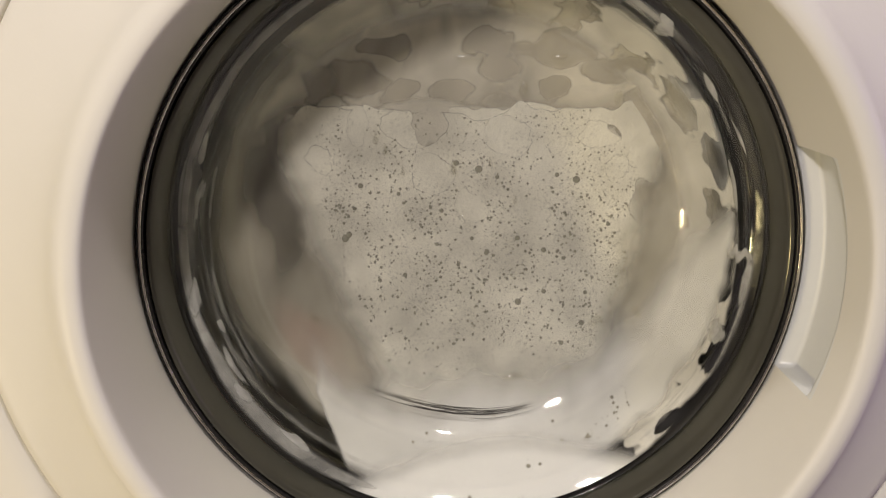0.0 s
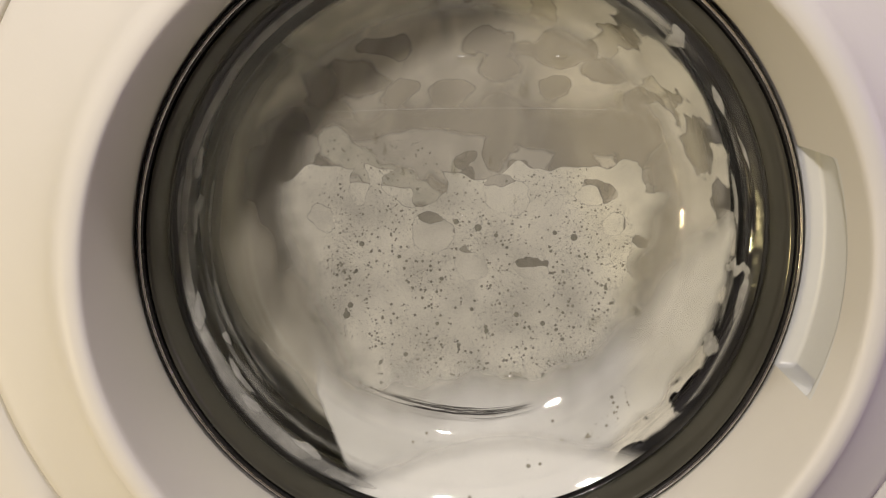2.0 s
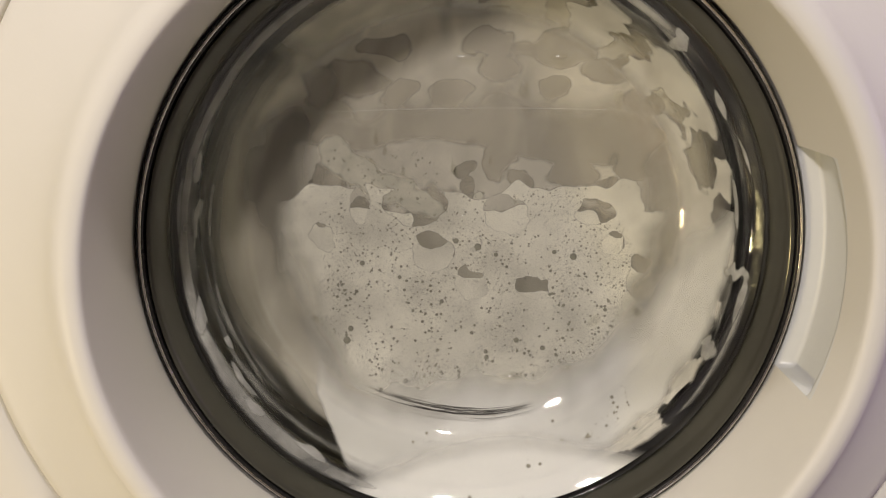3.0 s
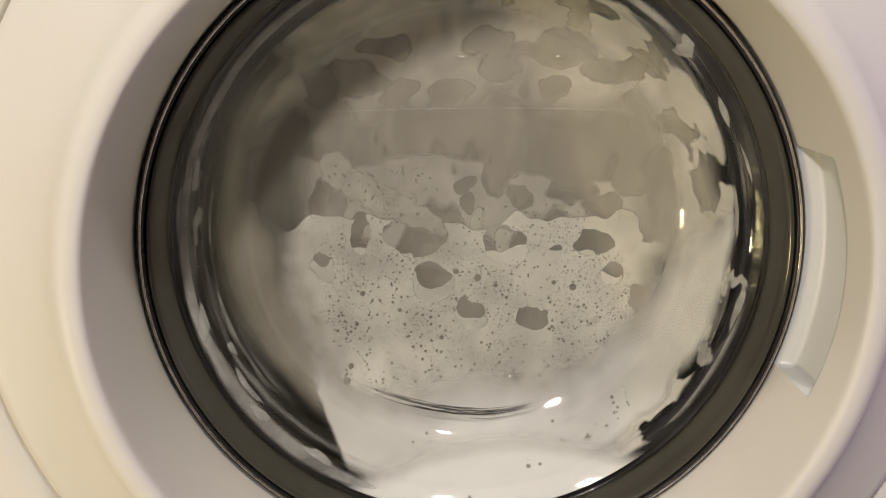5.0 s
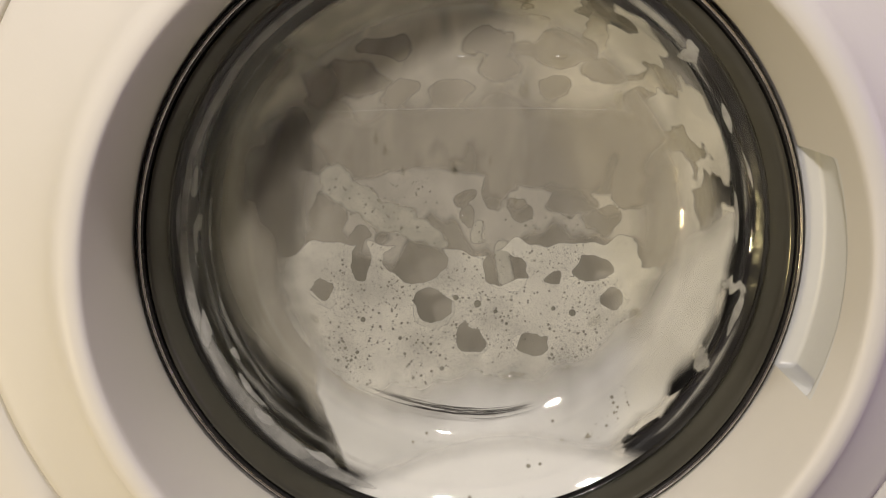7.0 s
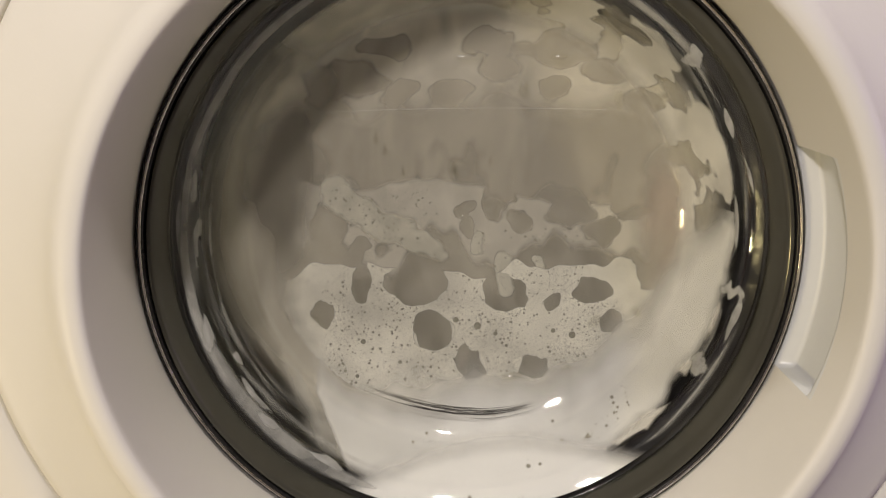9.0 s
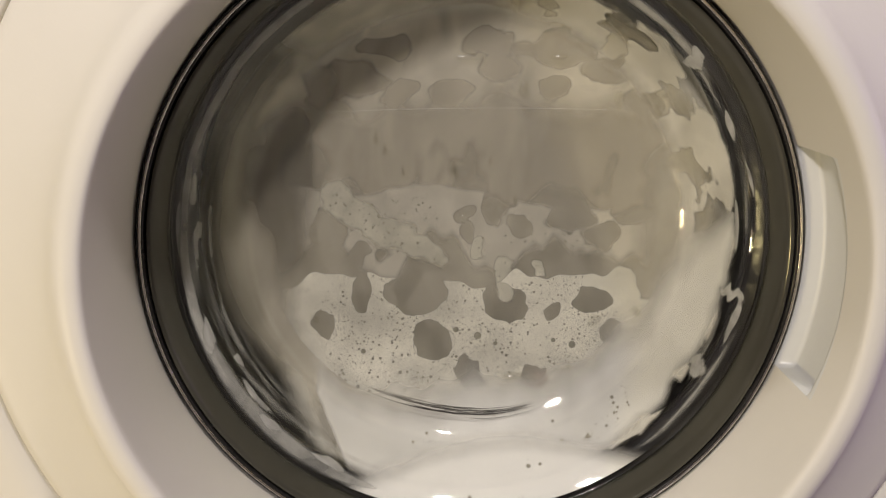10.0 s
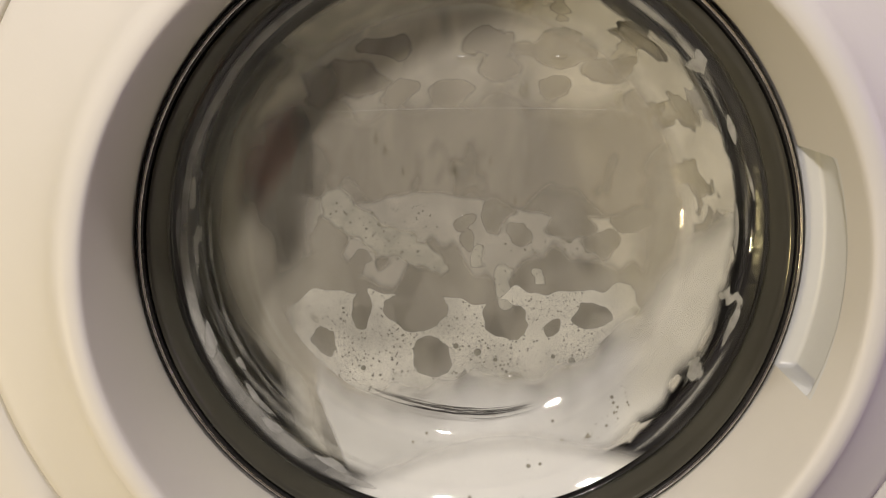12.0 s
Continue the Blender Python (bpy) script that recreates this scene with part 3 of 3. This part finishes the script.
def bubbles():
    rng = random.Random(5)
    at = on_bottom(0.3546)
    made = []
    for row in range(31):
        v0 = -0.085 + 0.005 * row
        for col in range(2):
            u0 = -0.108 + 0.108 * col
            bm = bmesh.new()
            big = []
            placed = []
            for k in range(135):
                u, v = u0 + rng.random() * 0.108, v0 + rng.uniform(-0.007, 0.012)
                if math.hypot(u, v + 0.01) > 0.104 or u > 0.098 - 0.25 * max(0, -v) or -u > 0.094 - 0.42 * max(0, 0.03 - v) or v > 0.066 + 0.006 * noise.noise((u * 30, 1, 2)):
                    continue
                if fbm(u, v, 40, 77) < -0.75 + rng.random() * 0.80:
                    continue
                if v > -0.01 and main_field(u, v) < 0.045:
                    continue
                if rng.random() < 0.75 * smoothstep(-0.035, -0.085, v):
                    continue
                if v > 0.015 and rng.random() < 0.25:
                    continue
                if any(abs(u - q[0]) + abs(v - q[1]) < 0.0021 for q in placed):
                    continue
                placed.append((u, v))
                r = 0.00024 + (0.0007 if v < 0.02 else 0.0005) * rng.random() ** 3.5
                if rng.random() < 0.02 and v < 0.035 and not any(math.hypot(u - q[0], v - q[1]) < 0.0038 for q in placed[:-1]):
                    big.append((u, v, 0.0011 + 0.0011 * rng.random() ** 2))
                    continue
                dome(bm, at, u, v, r)
            if not bm.verts:
                bm.free()
                continue
            ob = thing("bubble_cluster", bm, BUBBLE, BOWL, "cluster of tiny dark round bubbles in the suds", "bubbles", "bubbles in the suds", "stuff")
            for u, v, r in big:
                b = bmesh.new()
                dome(b, at, u, v, r)
                part("bubble", b, BUBBLE, ob)
            made.append((ob, bubble_rate(v0 + 0.0025)))
    for band in range(3):
        bm = bmesh.new()
        for k in range(260):
            u, v = rng.uniform(-0.085, 0.09), 0.034 + 0.010 * band + rng.uniform(0, 0.010)
            if fbm(u, v, 45, 31) < -0.15 + 0.5 * rng.random() or gap_field(u, v, THIN_GAPS) < 0.1:
                continue
            dome(bm, on_bottom(0.35545), u, v, 0.00022 + 0.0006 * rng.random() ** 4)
        made.append((thing("bubble_cluster", bm, BUBBLE, BOWL, "tiny bubbles in the thin suds above the film", "bubbles", "bubbles in the suds", "stuff"), 0.5))
    for c in ISLANDS[:6]:
        bm = bmesh.new()
        for k in range(int(4 + 6e4 * c[4] * (c[4] + math.hypot(c[2] - c[0], c[3] - c[1])))):
            t = rng.random()
            u, v = c[0] + (c[2] - c[0]) * t + rng.uniform(-0.7, 0.7) * c[4], c[1] + (c[3] - c[1]) * t + rng.uniform(-0.7, 0.7) * c[4]
            dome(bm, on_bottom(0.3553), u, v, 0.00035 + 0.0006 * rng.random() ** 3)
        ob = thing("bubble_cluster", bm, BUBBLE, BOWL, "cluster of tiny bubbles on an island of suds", "bubbles", "bubbles in the suds", "stuff")
        made.append((ob, 0.5))
    return made


veil(), residue(), upper_suds()
THIN, TOP, MAIN, BACK = thin_sheet(), top_film(), main_film(), backing_film()
wash(), rim_film()
CLUSTERS = bubbles()


def strand(bm, at, pts, r):
    """A thin round fibre through points on the glass."""
    last = None
    for i, (u, v, d) in enumerate(pts):
        w = r * min(1.0, 0.25 + 4 * min(i, len(pts) - 1 - i) / len(pts))
        ring = [bm.verts.new(at(u, v + w * math.cos(k * 2.0944), d + w * math.sin(k * 2.0944))) for k in range(3)]
        if last:
            for k in range(3):
                bm.faces.new((last[k], ring[k], ring[(k + 1) % 3], last[(k + 1) % 3]))
        last = ring


def fibres():
    rng = random.Random(3)
    bm = bmesh.new()
    for k in range(22):
        a, b = sorted((rng.uniform(-0.066, 0.01), rng.uniform(-0.02, 0.047)))
        if b - a < 0.02:
            b = a + 0.025
        lift, slope = rng.gauss(0, 0.0011), rng.gauss(0, 0.03)
        pts = []
        for i in range(15):
            u = a + (b - a) * i / 14
            v = -0.1137 + 5.6 * (u - 0.009) ** 2 * (0.62 if u < 0.009 else 1.0) + lift + slope * (u + 0.01) + 0.0004 * noise.noise((u * 90, k, 0))
            pts.append((u, v, 0))
        strand(bm, on_bowl(-0.0042), pts, rng.uniform(0.00010, 0.00026))
    thing("fibre_scuff", bm, FIBRE, DOOR, "dark curved scuff of fine fibres on the glass", "scuff", kind="stuff")
    # pale level strand drawn as the reflection of a straight edge
    bm = bmesh.new()
    strand(bm, on_bottom(0.3557), [(-0.083 + 0.168 * i / 30, 0.0640 + 0.0012 * i / 30 + 0.0002 * noise.noise((i * 0.7, 0, 0)), 0) for i in range(31)], 0.00011)
    thing("reflection_line", bm, REFLECTION, BOWL, "faint pale strand drawn for a reflected straight edge in the glass", "residue", kind="stuff")


fibres()


# clear drops added for lamp glints: middle, lean in degrees, length, width
GLINTS = [(0.0309, 0.0781, 86, 0.016, 0.0050), (0.0827, 0.0742, 80, 0.015, 0.0036), (0.0754, -0.0570, 40, 0.015, 0.0050), (0.0986, -0.0497, 60, 0.008, 0.0060),
           (0.0276, -0.0913, 8, 0.020, 0.0046), (0.0595, -0.0856, 20, 0.010, 0.0030), (-0.0885, -0.0535, -52, 0.012, 0.0032), (0.0009, 0.0955, 2, 0.028, 0.0044), (0.0501, 0.0961, 3, 0.018, 0.0036)]


def drips():
    """Clear drops that hang on the glass above the film."""
    rng = random.Random(11)
    for k in range(7):
        u, v, r = rng.uniform(-0.055, 0.05), rng.uniform(0.012, 0.055), rng.uniform(0.0010, 0.0018)
        bm = bmesh.new()
        last = None
        for t, w in ((0, 0.05), (0.25, 0.3), (0.5, 0.6), (0.75, 0.95), (0.9, 0.9), (1.0, 0.3)):
            ring = [bm.verts.new(on_bottom(0.3535)(u + r * w * math.cos(a), v - t * r * 5, -r * w * 0.6 * math.sin(a))) for a in [math.pi * i / 6 for i in range(7)]]
            if last:
                for i in range(6):
                    bm.faces.new((last[i], ring[i], ring[i + 1], last[i + 1]))
            last = ring
        thing("water_drip", bm, DROP, BOWL, "small clear drip running down the wet glass", "drip", "drips on the glass")


drips()


def glint_drop(u, v, angle, length, width):
    """A clear long, low drop added on the glass's outer face for lamp glints."""
    bm = bmesh.new()
    c, q = math.cos(radians(angle)), math.sin(radians(angle))
    last = None
    for lift, rad in ((1.0, 0.0), (0.95, 0.25), (0.8, 0.5), (0.52, 0.75), (0.2, 0.93), (0.0, 1.0)):
        ring = []
        for k in range(16):
            a = 2 * math.pi * k / 16
            x, y = rad * length / 2 * math.cos(a), rad * width / 2 * math.sin(a)
            ring.append(bm.verts.new(on_bottom(0.3497)(u + x * c - y * q, v + x * q + y * c, -0.38 * width * lift)))
        if last:
            for k in range(16):
                bm.faces.new((last[k], ring[k], ring[(k + 1) % 16], last[(k + 1) % 16]))
        last = ring
    bmesh.ops.remove_doubles(bm, verts=bm.verts, dist=1e-6)
    thing("glint_drop", bm, DROP, BOWL, "added clear drop that makes a lamp glint on the door glass", "water", "water streaks on the glass")


for streak in GLINTS:
    glint_drop(*streak[:3], streak[3] * 0.62, streak[4])


def on_side(gap):
    """Places on the bowl's sloping side: u in hundreds of degrees round, v from the front (0) to the bottom (1)."""
    flat = on_bowl(gap)

    def at(u, v, d):
        h, a = 0.1755 - 0.0575 * v, radians(u * 100)
        return flat(h * math.cos(a), h * math.sin(a), d)
    return at


def side_film(name, u0, u1, f, gap, mat, label, step=0.014):
    return thing(name, iso_patch(f, u0 / 100, u1 / 100, 0, 1.04, step, on_side(gap), 0.0005), mat, DOOR, label, "suds", kind="stuff")


# gaps in the suds on the side: hundreds of degrees round, depth, half sizes
SIDE_GAPS = [(-0.235, 0.13, 0.062, 0.085), (-0.085, 0.30, 0.05, 0.10), (0.16, 0.42, 0.05, 0.10), (0.315, 0.62, 0.05, 0.16), (-0.30, 0.50, 0.04, 0.09), (-0.42, 0.10, 0.03, 0.06)]


def right_suds():
    def f(u, v):
        ends = min(u + 0.80 + 0.08 * fbm(u, v, 5, 2), 1.12 - u)
        low = smoothstep(0.0, -0.35, u)
        holes = min(ellipse(u + 0.02 * fbm(u, v, 12, 5), v, e) for e in SIDE_GAPS)
        return min(ends * 2.2, (v - 0.26 + 0.24 * low - 0.10 * fbm(u, 0, 7, 4)) * 3, (1.06 - v) * 0.6, holes, 0.24 + 0.35 * low + fbm(u, v * 0.30, 10, 7))
    return side_film("side_suds", -85, 115, f, 0.0012, SIDE_FOAM, "pale suds streaking down the bowl's side, with dark gaps", 0.012)


# suds streaks, with the wet gasket's grey reflections drawn in the same film
def left_suds_sheen():
    def f(u, v):
        ends = min(u - 1.30, 2.22 - u)
        return min(ends * 2.2, (0.55 - v) * 3, 0.0 + fbm(u * 0.45, v * 1.1, 8, 17))
    return side_film("side_suds", 130, 222, f, 0.0012, RIM_FILM, "long thin streaks of suds and painted wet sheen on the bowl's side", 0.012)


def top_suds():
    def f(u, v):
        ends = min(u - 0.55, 1.38 - u)
        return min(ends * 2.2, (v - 0.26) * 3, (1.06 - v) * 0.8, 0.72 + fbm(u, v * 0.35, 9, 57))
    return side_film("side_suds", 55, 138, f, 0.0018, SHEET_UPPER, "thin blotchy suds on the bowl's upper side", 0.012)


def rim_streaks():
    def f(u, v):
        ends = min(u + 0.75, 1.05 - u)
        return min(ends * 8, (0.34 - v) * 3, (v - 0.02) * 9, -0.12 + fbm(u * 0.5, v * 1.3, 8, 63))
    return side_film("rim_suds", -75, 105, f, 0.0008, RIM_FILM, "thin strands of suds along the rim of the glass", 0.010)


# crisp flecks of suds near the rim: hundreds of degrees round, depth, half sizes
FLECKS = [(1.901, 0.11, 0.036, 0.07), (1.985, 0.27, 0.022, 0.04), (2.075, 0.19, 0.055, 0.035), (2.13, 0.10, 0.03, 0.05), (2.29, 0.12, 0.05, 0.06), (1.70, 0.22, 0.05, 0.03), (1.58, 0.14, 0.04, 0.05)]
RIGHT_FLECKS = [(-0.075, 0.10, 0.055, 0.05), (-0.02, 0.20, 0.018, 0.16), (0.345, 0.12, 0.03, 0.05), (0.13, 0.27, 0.06, 0.04), (0.50, 0.10, 0.022, 0.12), (-0.20, 0.22, 0.03, 0.12), (0.24, 0.05, 0.05, 0.03)]


def flecks(spots, u0, u1, label):
    def f(u, v):
        x, y = 0.022 * fbm(u, v, 9, 3), 0.05 * fbm(v, u, 9, 8)
        return -min(ellipse(u + x, v + y, e) for e in spots)
    return side_film("suds_fleck", u0, u1, f, 0.0002, FLECK, label, 0.007)


LEFT_FLECKS = flecks(FLECKS, 150, 240, "small grey flecks of suds along the rim of the glass")
OTHER_FLECKS = flecks(RIGHT_FLECKS, -40, 60, "ragged white flecks of suds along the rim of the glass")
RIGHT, LEFT, RIM = right_suds(), left_suds_sheen(), rim_streaks()
top_suds()


def suds_heap():
    """Dense white suds that have gathered in the lower curve of the bowl."""
    def f(u, v):
        a = u * 100 + 84
        return (0.95 - 0.00078 * a * a + 0.03 * fbm(u, 1, 14, 2) - v) * 1.7
    thing("suds_heap", iso_patch(f, -1.30, -0.40, 0.0, 1.0, 0.012, on_side(0.0004), 0.0001), HEAP, DOOR, "dense white suds gathered in the bowl's lower curve", "suds", kind="stuff")


suds_heap()


def heap_bubbles():
    """A few larger bubbles and loose froth in the dense suds low in the bowl."""
    rng = random.Random(21)
    for a0, v0, count, spread in ((-58, 0.46, 12, 0.006), (-51, 0.52, 9, 0.005), (-112, 0.55, 6, 0.010), (-84, 0.45, 9, 0.022), (-70, 0.75, 9, 0.012), (-98, 0.80, 8, 0.012), (-45, 0.70, 9, 0.008)):
        bm = bmesh.new()
        side = on_side(-0.0002)

        def at(u, v, d):
            return side(u / 0.244, v / 0.057, d)
        for k in range(count):
            dome(bm, at, radians(a0) * 0.14 + rng.gauss(0, spread), v0 * 0.057 + rng.gauss(0, spread * 0.6), 0.00035 + 0.0011 * rng.random() ** 4)
        thing("bubble_cluster", bm, BUBBLE, DOOR, "loose small bubbles in the dense white suds", "bubbles", "bubbles in the suds", "stuff")


heap_bubbles()


# ---- movement ----
SLIDE = [(0, 0), (0.5, 33), (1, 59), (1.5, 84), (2, 102), (2.5, 119), (3, 136), (4, 164), (5, 190), (6, 214), (7, 236), (8, 256), (9, 275), (10, 292), (11, 306), (12, 321)]
DEG = 0.055


def motions():
    turn = [(k / 10, DOOR @ pose(0, 0, 0, 0, -65.455 * k + 22, 0)) for k in range(121)]
    for ob in SPIN:
        walk(ob, turn)
    for ob, rate in CLUSTERS + [(TOP, 0.5), (THIN, 0.5), (MAIN, 1.0), (BACK, 1.3)]:
        walk(ob, [(t, BOWL @ pose(0, 0, 0, -s * DEG * rate)) for t, s in SLIDE])
    walk(RIGHT, [(t, DOOR @ pose(0, 0, 0, 0, s * 0.105, 0)) for t, s in SLIDE])
    walk(RIM, [(t, DOOR @ pose(0, 0, 0, 0, s * 0.07, 0)) for t, s in SLIDE])
    walk(OTHER_FLECKS, [(t, DOOR @ pose(0, 0, 0, 0, s * 0.03, 0)) for t, s in SLIDE])
    walk(LEFT_FLECKS, [(t, DOOR @ pose(0, 0, 0, 0, -s * 0.03, 0)) for t, s in SLIDE])
    walk(LEFT, [(t, DOOR @ pose(0, 0, 0, 0, -s * 0.03, 0)) for t, s in SLIDE])


motions()
